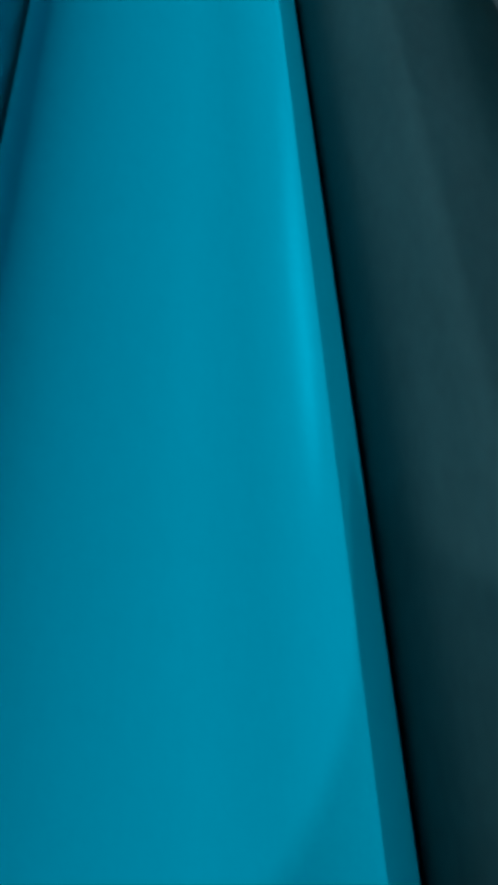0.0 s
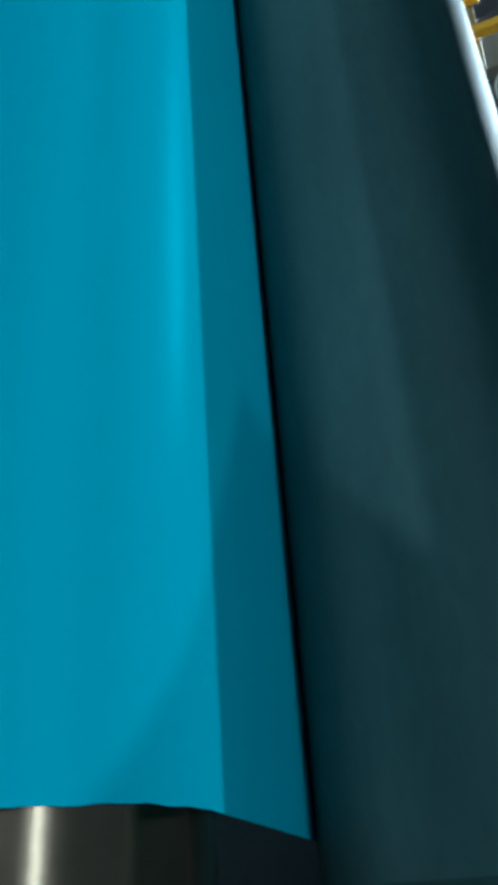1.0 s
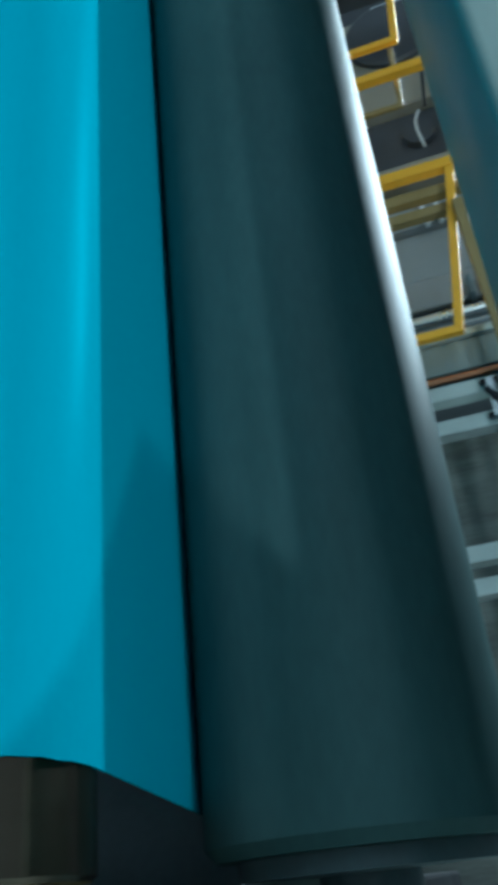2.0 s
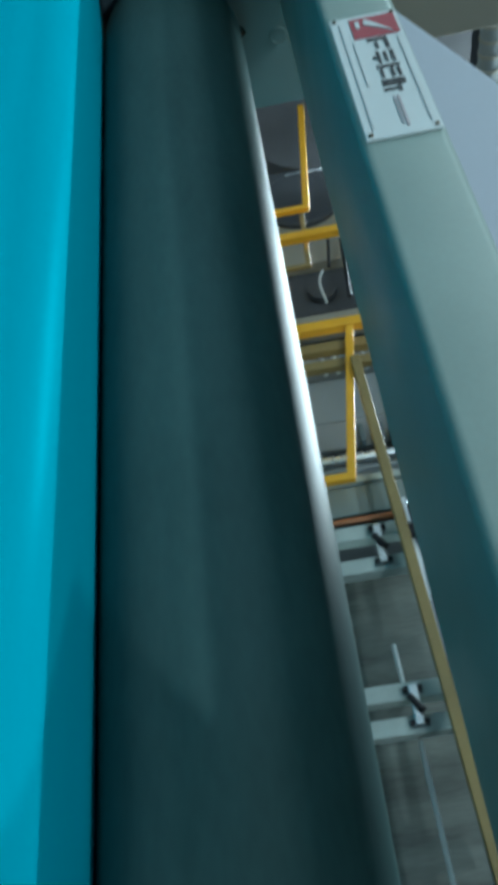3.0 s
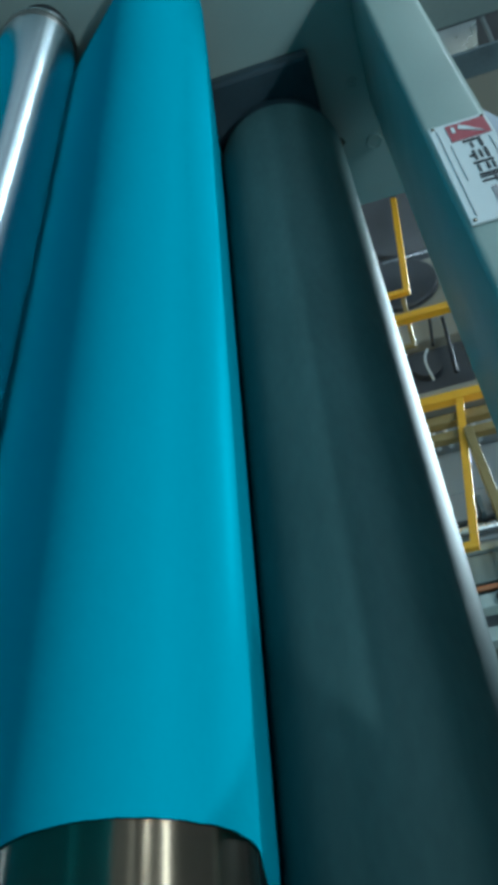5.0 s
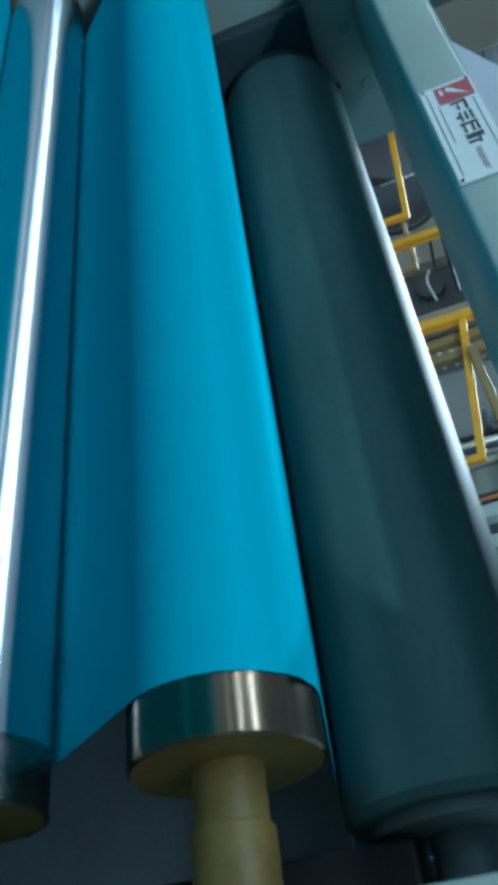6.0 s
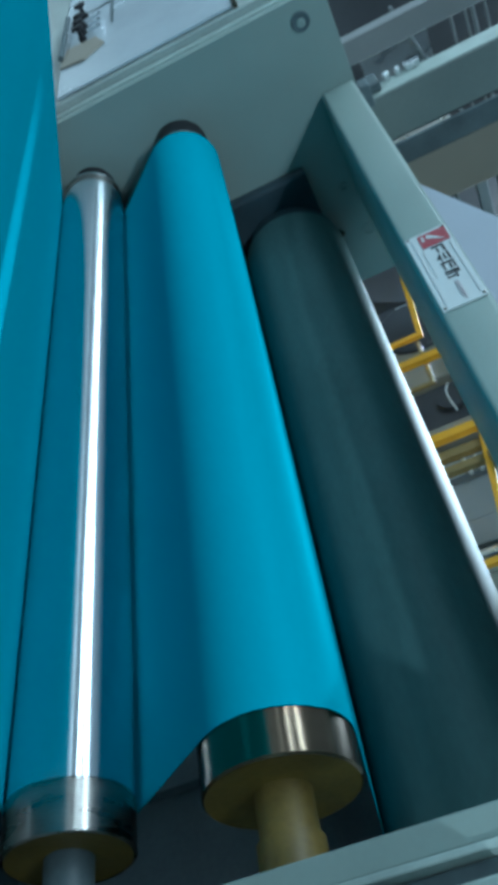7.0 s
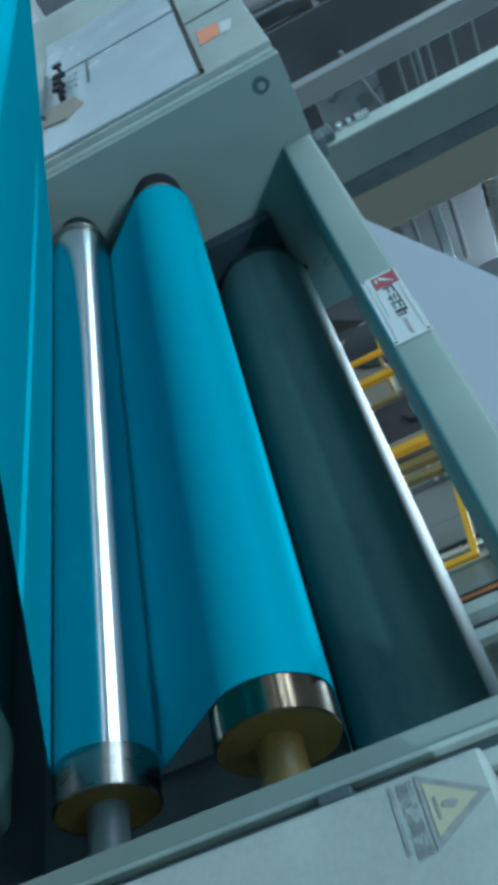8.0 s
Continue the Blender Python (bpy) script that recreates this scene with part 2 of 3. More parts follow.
part("beam_body", box((XF + 0.003, 0.044, Z0 + 0.431), (XN - 0.003, 0.411, Z0 + 0.531), 0.012, 4), SAGE, beam, smooth=35)

plate = thing("nameplate", (-0.92, 0.042, Z0 + 0.481), "white maker's nameplate with a red corner, screwed to the beam", "nameplate")
PX, PZ, PW, PH, PY = -1.055, Z0 + 0.438, 0.271, 0.087, 0.0425


def patch(name, u0, v0, u1, v1, mat, lift=0.0012, label=""):
    """A printed field on the nameplate, in shares of its width and height."""
    return part(name, box((PX + u0 * PW, PY - 0.0035 - lift, PZ + v0 * PH), (PX + u1 * PW, PY - 0.0031, PZ + v1 * PH)), mat, plate, label)


part("plate_sheet", box((PX, PY - 0.003, PZ), (PX + PW, PY + 0.0005, PZ + PH), 0.0008), WHITE, plate)
patch("red_patch", 0.035, 0.28, 0.215, 0.95, RED, 0.0008, "red emblem field")
part("emblem", prism([(PX + u * PW, PZ + v * PH) for u, v in ((0.06, 0.50), (0.10, 0.62), (0.20, 0.86), (0.14, 0.62), (0.10, 0.46))], "y", PY - 0.0056, PY - 0.0044), WHITE, plate, "white sweep on the red field")
part("emblem_bar", box((PX + 0.07 * PW, PY - 0.0056, PZ + 0.35 * PH), (PX + 0.13 * PW, PY - 0.0044, PZ + 0.41 * PH)), WHITE, plate)
STROKES = (((0.0, 0.75, 1.0, 0.9), (0.0, 0.0, 0.16, 0.72), (0.35, 0.3, 0.9, 0.42)),
           ((0.0, 0.8, 1.0, 0.94), (0.1, 0.5, 0.9, 0.62), (0.0, 0.2, 1.0, 0.32), (0.42, 0.0, 0.58, 0.18)),
           ((0.0, 0.0, 0.15, 1.0), (0.3, 0.55, 1.0, 0.68), (0.3, 0.1, 1.0, 0.22), (0.3, 0.84, 1.0, 0.96)),
           ((0.0, 0.0, 0.15, 1.0), (0.28, 0.0, 0.42, 1.0), (0.55, 0.6, 1.0, 0.74), (0.7, 0.0, 0.84, 0.55)))
for i, strokes in enumerate(STROKES):
    u0, v0, w, h = 0.235 + i * 0.120, 0.44, 0.096, 0.32
    for a, b, c, d in strokes:
        patch("character_bar", u0 + a * w, v0 + b * h, u0 + c * w, v0 + d * h, INK)
patch("small_print", 0.73, 0.57, 0.95, 0.60, PINK)
patch("small_print", 0.73, 0.52, 0.93, 0.54, PINK)
patch("print_line", 0.06, 0.12, 0.94, 0.135, FAINT)
patch("print_line", 0.25, 0.24, 0.62, 0.25, FAINT)
patch("print_line", 0.25, 0.88, 0.94, 0.892, FAINT)
for u, v in ((0.025, 0.07), (0.975, 0.07), (0.025, 0.93), (0.975, 0.93)):
    screw = lathe([(0, 0.0), (0, 0.003), (0.002, 0.0025), (0.003, 0)], 0, 0, 12)
    bmesh.ops.transform(screw, matrix=Matrix.Translation((PX + u * PW, PY - 0.003, PZ + v * PH)) @ Matrix.Rotation(radians(-90), 4, "Z"), verts=screw.verts)
    part("screw", screw, STEEL, plate)

guard = thing("guard_panel", (-0.8, 0.37, Z0 + 0.532), "bluish white sloping guard panel on the beam", "guard panel")
part("guard_sheet", prism([(-1.93, Z0 + 0.533), (0.16, Z0 + 0.533), (0.16, Z0 + 1.33), (-1.93, Z0 + 0.552)], "y", 0.36, 0.375, 0.002), BLUE_WHITE, guard)
part("guard_flange", box((-1.90, 0.30, Z0 + 0.5315), (0.16, 0.358, Z0 + 0.537)), SAGE_EDGE, guard)

# ---- rollers ----
film_roller = thing("film_roller", (-0.9, F[0], F[1]), "turned steel roller wrapped by cyan film, ochre end", "roller", "rollers of the machine")
part("roller_body", lathe([(-1.83, 0.03), (-1.83, F[2] - 0.003), (-1.827, F[2] - 0.0008), (-0.003, F[2] - 0.0008), (0.0, F[2] - 0.004)], F[0], F[1]), STEEL, film_roller, "", 30)
part("end_disc", lathe([(0.0, F[2] - 0.004), (-0.002, F[2] - 0.008), (-0.002, 0.036)], F[0], F[1]), BRASSY, film_roller, "ochre primed end face", 30)
part("journal", lathe([(-0.002, 0.0), (-0.002, 0.036), (0.055, 0.036), (0.057, 0.041), (XN, 0.041), (XN, 0)], F[0], F[1], 48), BRASSY, film_roller, "ochre shaft end", 30)
part("collar", lathe([(-1.83, 0.03), (-1.83, 0.082), (-1.878, 0.082), (-1.878, 0.03)], F[0], F[1], 48), CHROME, film_roller, "", 30)
part("bearing_cap", lathe([(-1.878, 0.0), (-1.878, 0.080), (-1.90, 0.082), (XF, 0.080)], F[0], F[1], 48), BLACK, film_roller, "black bearing seal", 30)

chrome = thing("chrome_roller", (-0.9, C[0], C[1]), "polished chrome roller with an ochre end", "roller", "rollers of the machine")
part("roller_body", lathe([(-1.882, 0.03), (-1.882, C[2] - 0.004), (-1.878, C[2]), (-0.004, C[2]), (0.0, C[2] - 0.004)], C[0], C[1], 128), CHROME, chrome, "", 30)
part("end_band", lathe([(-0.07, C[2] - 0.001), (-0.068, C[2] + 0.0006), (-0.001, C[2] + 0.0006), (0.001, C[2] - 0.002)], C[0], C[1], 128), BAND, chrome, "bare dark steel band", 30)
part("end_band", lathe([(-1.87, C[2] - 0.001), (-1.868, C[2] + 0.0006), (-1.832, C[2] + 0.0006), (-1.83, C[2] - 0.001)], C[0], C[1], 128), BAND, chrome, "bare steel band", 30)
part("end_disc", lathe([(0.0, C[2] - 0.004), (-0.002, C[2] - 0.008), (-0.002, 0.03)], C[0], C[1]), BRASSY, chrome, "ochre primed end face", 30)
part("journal", lathe([(-0.002, 0), (-0.002, 0.032), (0.07, 0.032), (0.07, 0.036), (XN, 0.036), (XN, 0)], C[0], C[1], 48), DARK, chrome, "dark steel shaft end", 30)
part("shaft_sleeve", lathe([(0.085, 0.033), (0.085, 0.040), (XN - 0.001, 0.040), (XN - 0.001, 0.033)], C[0], C[1], 48), BRASSY, chrome, "ochre primed sleeve", 30)
part("bearing_cap", lathe([(-1.882, 0.0), (-1.882, 0.06), (-1.90, 0.064), (XF, 0.064)], C[0], C[1], 48), BLACK, chrome, "black bearing seal", 30)

rubber = thing("rubber_roller", (-0.9, D[0], D[1]), "large black rubber covered roller under the beam", "roller", "rollers of the machine")
part("roller_body", lathe([(-1.87, 0.05), (-1.87, D[2] - 0.012), (-1.858, D[2]), (-0.024, D[2]), (-0.012, D[2] - 0.01), (-0.012, 0.05)], D[0], D[1], 128), RUBBER, rubber, "", 30)
part("end_ring", lathe([(-0.011, 0.05), (-0.011, D[2] - 0.03), (0.006, D[2] - 0.032), (0.008, 0.05)], D[0], D[1]), DARK, rubber, "dark steel end ring", 30)
part("journal", lathe([(0.008, 0.0), (0.008, 0.05), (XN, 0.05), (XN, 0)], D[0], D[1], 48), DARK, rubber, "", 30)
part("journal", lathe([(XF, 0.0), (XF, 0.09), (-1.87, 0.09), (-1.87, 0)], D[0], D[1], 48), DARK, rubber, "", 30)
part("bearing_block", box((XF + 0.0005, D[0] - 0.23, D[1] - 0.15), (XF + 0.05, D[0] + 0.2, D[1] + 0.13), 0.012), NAVY, far, "dark bearing block on the side frame")
part("bearing_flange", lathe([(XF + 0.051, 0.1), (XF + 0.051, 0.15), (XF + 0.075, 0.145), (XF + 0.078, 0.1)], D[0], D[1], 64), NAVY, far, "dark round bearing flange", 30)
part("grease_nipple", tube((XF + 0.02, D[0] + 0.06, D[1] + 0.131), (XF + 0.02, D[0] + 0.03, D[1] + 0.165), 0.012), STEEL, far)

part("bearing_bracket", box((0.014, 0.36, Z0 - 0.40), (XN - 0.0005, 1.10, Z0 + 0.115), 0.006), BLACK, near, "dark bearing bracket")
part("bearing_bracket", box((0.014, 0.605, Z0 + 0.1155), (XN - 0.0005, 1.10, Z0 + 0.20), 0.006), BLACK, near, "dark bearing bracket")

# dark sheet that closes the machine behind and under the rollers
inner = thing("inner_panel", (-0.9, 0.64, 0), "dark steel panel closing the machine under the rollers", "machine panel")
part("panel_sheet", box((XF + 0.002, 0.63, 0.0), (XN - 0.002, 0.65, Z0 - 0.02), 0.002), PANM, inner)
part("pan", box((XF + 0.002, -0.20, Z0 - 0.86), (XN - 0.002, 0.628, Z0 - 0.84), 0.002), PANM, inner, "dark drip pan")
part("stiffener", box((-0.42, 0.595, 0.55), (-0.37, 0.6285, Z0 - 0.05), 0.003), PANM, inner)
part("stiffener", box((0.02, 0.595, 0.55), (0.06, 0.6285, Z0 - 0.05), 0.003), PANM, inner)

# ---- the film: one web over the film roller, behind and under the chrome roller, then forward ----
E_N, E_F = -0.059, -1.817


def arc_pts(c, r, a0, a1, n):
    return [(c[0] + r * math.cos(radians(a0 + (a1 - a0) * i / n)), c[1] + r * math.sin(radians(a0 + (a1 - a0) * i / n))) for i in range(n + 1)]


G1 = (-1.098, Z0 + 0.14, 0.07)   # guide roller out in the aisle
G2 = (1.25, Z0 - 0.03, 0.07)     # guide roller behind the machine
web = []
web += [(G2[0] + G2[2] + 0.001, 0.25)]
web += arc_pts(G2, G2[2] + 0.001, 0, 97, 10)
lean = math.degrees(math.atan2(D[1] - F[1], D[0] - F[0]) + math.acos((F[2] + D[2] + 0.002) / math.hypot(D[0] - F[0], D[1] - F[1])))
web += arc_pts(D, D[2] + 0.001, -83, lean - 180, 8)
web += arc_pts(F, F[2] + 0.001, lean, 217.3, 40)
web += arc_pts(C, C[2] + 0.001, 37.3, -119.0, 36)
fy, fz = web[-1]
web += [(fy - 0.875 * s, fz + 0.484 * s) for s in (0.15, 0.3, 0.5, 0.75, 0.95)]
web += arc_pts(G1, G1[2] + 0.001, 61, 180, 14)
web += [(G1[0] - G1[2] - 0.001, 0.25)]


def web_mesh():
    bm = bmesh.new()
    n = 44
    cols = []
    for i in range(n + 1):
        x = E_F + (E_N - E_F) * i / n
        cols.append([])
        for k, (y, z) in enumerate(web):
            e = 0.0015 * noise.noise((k * 0.35, 3.1 if i == n else 8.2, 0)) if i in (0, n) else 0
            cols[-1].append(bm.verts.new((x + e, y, z)))
    for a, b in zip(cols, cols[1:]):
        for k in range(len(web) - 1):
            bm.faces.new((a[k], a[k + 1], b[k + 1], b[k]))
    return bm


film_web = tagged(part("plastic_film", web_mesh(), FILM, None, "", 40), "wide glossy cyan plastic film threaded over the rollers", "plastic film")

# a dark roller low under the web
LY, LZ = -0.09, Z0 - 0.52
low = thing("lower_roller", (-0.9, LY, LZ), "dark teal lower roller with a pale shaft end", "roller", "rollers of the machine")
part("roller_body", lathe([(-1.87, 0.0), (-1.87, 0.085), (-0.03, 0.085), (-0.02, 0.075), (-0.02, 0)], LY, LZ), RUBBER, low, "", 30)
part("journal", lathe([(-0.02, 0.0), (-0.02, 0.035), (XN, 0.035), (XN, 0)], LY, LZ, 32), STEEL, low, "pale steel shaft end", 30)
part("journal", lathe([(XF, 0.0), (XF, 0.035), (-1.87, 0.035), (-1.87, 0)], LY, LZ, 32), STEEL, low, "", 30)

def guide_stand(y, z, r, label):
    """A guide roller on two floor posts that carries the film on."""
    ob = thing("guide_stand", (-0.94, y, 0), label, "roller stand", "guide roller stands")
    part("roller_body", lathe([(-1.86, 0), (-1.86, r), (-0.02, r), (-0.02, 0)], y, z, 48), STEEL, ob, "", 30)
    for x in (-1.93, 0.0):
        part("post", box((x, y - 0.03, 0.012), (x + 0.05, y + 0.03, z + 0.03), 0.004), SAGE, ob)
        part("foot", box((x - 0.03, y - 0.1, 0.0), (x + 0.08, y + 0.1, 0.012), 0.002), SAGE, ob)
    part("journal", tube((-1.88, y, z), (-1.86, y, z), 0.02), STEEL, ob)
    part("journal", tube((-0.02, y, z), (0.0, y, z), 0.02), STEEL, ob)
    return ob


guide_stand(*G1, "sage floor stand with a steel guide roller under the film")
guide_stand(*G2, "sage floor stand with a steel guide roller behind the machine")

# ---- far cabinet beside the side frame ----
cab = thing("control_cabinet", (-2.7, -0.1, 0), "pale grey cabinet with a clear door beside the frame", "cabinet")
CY = -0.245
part("cabinet_body", box((-3.9, CY, 0.0), (-2.037, 0.06, Z0 + 0.53), 0.005), SAGE_PALE, cab)
clear_door = part("clear_door", box((-3.3, CY - 0.012, Z0 - 0.27), (-2.055, CY - 0.003, Z0 + 0.297), 0.002), GLASS, cab, "clear scratched door")
part("door_edge", box((-3.3, CY - 0.018, Z0 + 0.300), (-2.048, CY - 0.002, Z0 + 0.312), 0.001), STEEL, cab, "bright door edge")
part("door_seam", box((-2.806, CY - 0.015, Z0 - 0.25), (-2.794, CY - 0.0125, Z0 + 0.296)), DARK, cab)
part("door_seam", box((-2.788, CY - 0.015, Z0 - 0.088), (-2.53, CY - 0.0125, Z0 - 0.078)), DARK, cab)
part("hinge_rod", tube((-2.80, CY - 0.028, Z0 - 0.255), (-2.36, CY - 0.028, Z0 - 0.262), 0.009), DARK, cab)
for i, x in enumerate((-2.76, -2.63, -2.56, -2.49)):
    knob = lathe([(0, 0.014), (0.014, 0.013), (0.016, 0.008), (0.034, 0.008), (0.038, 0.021), (0.048, 0.02), (0.05, 0)], 0, 0, 20)
    bmesh.ops.transform(knob, matrix=Matrix.Translation((x, CY - 0.013, Z0 - 0.19)) @ Matrix.Rotation(radians(-90), 4, "Z"), verts=knob.verts)
    part("knob", knob, BLACK, clear_door, "black knob", 35)
for x in (-2.68, -2.61, -2.54):
    part("clip", tube((x, CY - 0.022, Z0 - 0.165), (x + 0.03, CY - 0.030, Z0 - 0.125), 0.006, 10), CHROME, clear_door, "bright wire clip")
part("wrap_sheet", prism([(-2.46, Z0 - 0.25), (-2.30, Z0 - 0.27), (-2.27, Z0 - 0.18), (-2.34, Z0 - 0.11), (-2.44, Z0 - 0.14)], "y", CY - 0.02, CY - 0.0125, 0.002), BEIGE, cab, "crumpled clear wrap")
part("sticker", prism([(-2.45, Z0 + 0.34), (-2.30, Z0 + 0.335), (-2.31, Z0 + 0.405), (-2.44, Z0 + 0.42)], "y", CY - 0.003, CY - 0.0004), ORANGE, cab, "orange sticker")
part("sticker_patch", prism([(-2.42, Z0 + 0.425), (-2.31, Z0 + 0.41), (-2.30, Z0 + 0.445), (-2.40, Z0 + 0.465)], "y", CY - 0.003, CY - 0.0004), WHITE, cab)
part("panel_seam", box((-2.62, CY - 0.002, Z0 + 0.316), (-2.60, CY - 0.0004, Z0 + 0.52)), DARK, cab)

# ---- warning sign on the near door ----
sign = thing("warning_sign", (0.3, -0.319, Z0 + 0.23), "faded yellow triangle warning sign on the pale door", "warning sign")
part("triangle_border", prism([(0.2585, Z0 + 0.222), (0.330, Z0 + 0.222), (0.2945, Z0 + 0.287)], "y", -0.3196, -0.3182), FADED, sign)
part("triangle_field", prism([(0.2685, Z0 + 0.2275), (0.320, Z0 + 0.2275), (0.2945, Z0 + 0.275)], "y", -0.3206, -0.3198), SIGN_Y, sign)
part("pictogram", prism([(0.285, Z0 + 0.233), (0.306, Z0 + 0.233), (0.306, Z0 + 0.236), (0.285, Z0 + 0.236)], "y", -0.3214, -0.3207), FADED, sign)
part("pictogram", prism([(0.292, Z0 + 0.240), (0.296, Z0 + 0.239), (0.300, Z0 + 0.251), (0.295, Z0 + 0.256), (0.291, Z0 + 0.249)], "y", -0.3214, -0.3207), FADED, sign)


def lettering(text, size, m, mat, parent, name="lettering"):
    cu = bpy.data.curves.new(name, "FONT")
    cu.body, cu.size, cu.extrude = text, size, 0.0003
    tmp = bpy.data.objects.new("tmp", cu)
    scene.collection.objects.link(tmp)
    me = bpy.data.meshes.new_from_object(tmp.evaluated_get(bpy.context.evaluated_depsgraph_get()))
    bpy.data.objects.remove(tmp)
    bm = bmesh.new()
    bm.from_mesh(me)
    bmesh.ops.transform(bm, matrix=m, verts=bm.verts)
    return part(name, bm, mat, parent)


lettering("当心高温", 0.0185, pose(0.2595, -0.3195, Z0 + 0.2045, 90, 0, 0), FADED, sign)
part("small_print", box((0.262, -0.3194, Z0 + 0.194), (0.326, -0.3183, Z0 + 0.198)), FADED, sign)

# ---- behind the machine: yellow rails ----
rail = thing("yellow_railing", (-2.6, 2.2, 0), "yellow painted steel railing behind the machine", "railing")


def bar(name, a, b, w, mat, parent, label=""):
    """A square bar along x or z at depth y; places with z over the roller axis."""
    (x0, y0, z0), (x1, y1, z1) = a, b
    return part(name, box((min(x0, x1) - w / 2, y0 - w / 2, Z0 + min(z0, z1) - w / 2), (max(x0, x1) + w / 2, y1 + w / 2, Z0 + max(z0, z1) + w / 2), 0.004), mat, parent, label)


def strut(name, a, b, w, mat, parent, label=""):
    """A square bar between two places given as x, y and height over the roller axis."""
    a, b = Vector((a[0], a[1], Z0 + a[2])), Vector((b[0], b[1], Z0 + b[2]))
    bm = box((-w / 2, -w / 2, 0), (w / 2, w / 2, (b - a).length), 0.004)
    bmesh.ops.transform(bm, matrix=Matrix.Translation(a) @ (b - a).to_track_quat("Z", "Y").to_matrix().to_4x4(), verts=bm.verts)
    return part(name, bm, mat, parent, label)


GROUND = -Z0
strut("post", (-2.575, 2.2, GROUND), (-2.562, 2.2, 0.80), 0.05, YELLOW, rail)
strut("rail", (-2.55, 2.2, 0.617), (-1.745, 2.2, 0.485), 0.036, YELLOW, rail)
strut("post", (-1.745, 2.2, GROUND), (-1.745, 2.2, 0.50), 0.034, YELLOW, rail)
strut("rail", (-4.320, 2.2, 0.639), (-3.418, 2.2, 0.544), 0.034, YELLOW, rail)
strut("post", (-3.418, 2.2, GROUND), (-3.418, 2.2, 0.558), 0.032, YELLOW, rail)
strut("post", (-3.17, 2.17, GROUND), (-3.168, 2.17, 0.80), 0.045, YELLOW, rail)
strut("rail", (-3.40, 2.23, 0.515), (-3.02, 2.23, 0.498), 0.026, MUSTARD, rail)
strut("post", (-3.02, 2.23, GROUND), (-3.02, 2.23, 0.51), 0.024, MUSTARD, rail)
strut("post", (-2.485, 2.25, GROUND), (-2.472, 2.25, 0.80), 0.05, MUSTARD, rail)
strut("post", (-2.385, 2.25, GROUND), (-2.372, 2.25, 0.80), 0.045, MUSTARD, rail)
strut("rail", (-2.33, 2.17, 0.603), (0.6, 2.17, 0.69), 0.040, MUSTARD, rail, "dull mustard rail")

frame_back = thing("rear_machine_frame", (-1.2, 2.5, 0), "pale sage posts and clamps of the machine behind", "machine frame")
part("panel", box((-1.765, 2.3, 0.0), (-1.635, 2.4, Z0 + 0.80), 0.004), GREEN_GREY, frame_back)
part("lip", box((-1.80, 2.28, 0.0), (-1.77, 2.4, Z0 + 0.80), 0.003), SAGE_PALE, frame_back, "pale lip")
part("copper_strip", tube((-1.612, 2.31, 0.0), (-1.612, 2.31, Z0 + 0.80), 0.013, 12), COPPER, frame_back, "copper pipe")
part("dark_strip", box((-1.632, 2.33, 0.0), (-1.585, 2.36, Z0 + 0.80)), DARK, frame_back)
PAIRS = ((-1.552, -1.408), (-0.914, -0.798), (-0.22, -0.08))
for pair in PAIRS:
    for x in pair:
        part("post", box((x - 0.030, 2.3, 0.0), (x + 0.030, 2.37, Z0 + 0.80), 0.004), SAGE_PALE, frame_back)
    x0, x1 = pair
    z = Z0 + 0.545
    clamp = part("clamp", box((x0 - 0.01, 2.268, z - 0.016), (x1 + 0.01, 2.288, z + 0.016), 0.004), BRIGHT, frame_back, "bright clamp between the posts")
    for x in pair:
        part("clamp_foot", box((x - 0.014, 2.2885, z - 0.034), (x + 0.014, 2.2995, z + 0.034), 0.003), DARK, clamp)
        for d in (-0.025, 0.025):
            part("clamp_bolt", tube((x, 2.274, z + d), (x, 2.288, z + d), 0.009, 10), BLACK, clamp)
    part("clamp_jaw", tube(((x0 + x1) / 2 - 0.03, 2.262, z - 0.02), ((x0 + x1) / 2 + 0.03, 2.262, z + 0.02), 0.013, 10), BLACK, clamp, "dark clamp screw")
part("slide_rod", tube((-1.6, 2.2, Z0 + 0.660), (0.6, 2.2, Z0 + 0.655), 0.016), BRIGHT, frame_back, "bright slide rod")
# The slide rod's shadow is added as a solid dark strip.
part("rod_shadow_bar", box((-1.6, 2.24, Z0 + 0.685), (0.6, 2.27, Z0 + 0.715), 0.003), DARK, frame_back, "dark strip standing in for the rod's shadow")
for x, z in ((-1.50, 0.665), (-0.85, 0.665), (-0.16, 0.665)):
    part("rod_clamp", box((x - 0.07, 2.17, Z0 + z - 0.03), (x + 0.07, 2.235, Z0 + z + 0.035), 0.006), BLACK, frame_back, "dark rod clamp")
    part("rod_screw", tube((x - 0.09, 2.165, Z0 + z - 0.015), (x + 0.02, 2.165, Z0 + z - 0.01), 0.011, 10), BRIGHT, frame_back)
    part("rod_screw", tube((x + 0.05, 2.160, Z0 + z + 0.02), (x + 0.09, 2.160, Z0 + z + 0.02), 0.014, 10), STEEL, frame_back)
part("back_sheet", box((-1.62, 2.7, 0.0), (0.7, 2.75, Z0 + 0.95), 0.004), MISTY, frame_back, "dull streaked grey sheet")
part("inner_rod", tube((-1.14, 2.45, Z0 + 0.525), (-0.92, 2.45, Z0 + 0.53), 0.009, 10), WHITE, frame_back, "pale inner rod")
part("inner_rod", tube((-0.78, 2.45, Z0 + 0.545), (-0.30, 2.45, Z0 + 0.55), 0.009, 10), WHITE, frame_back, "pale inner rod")

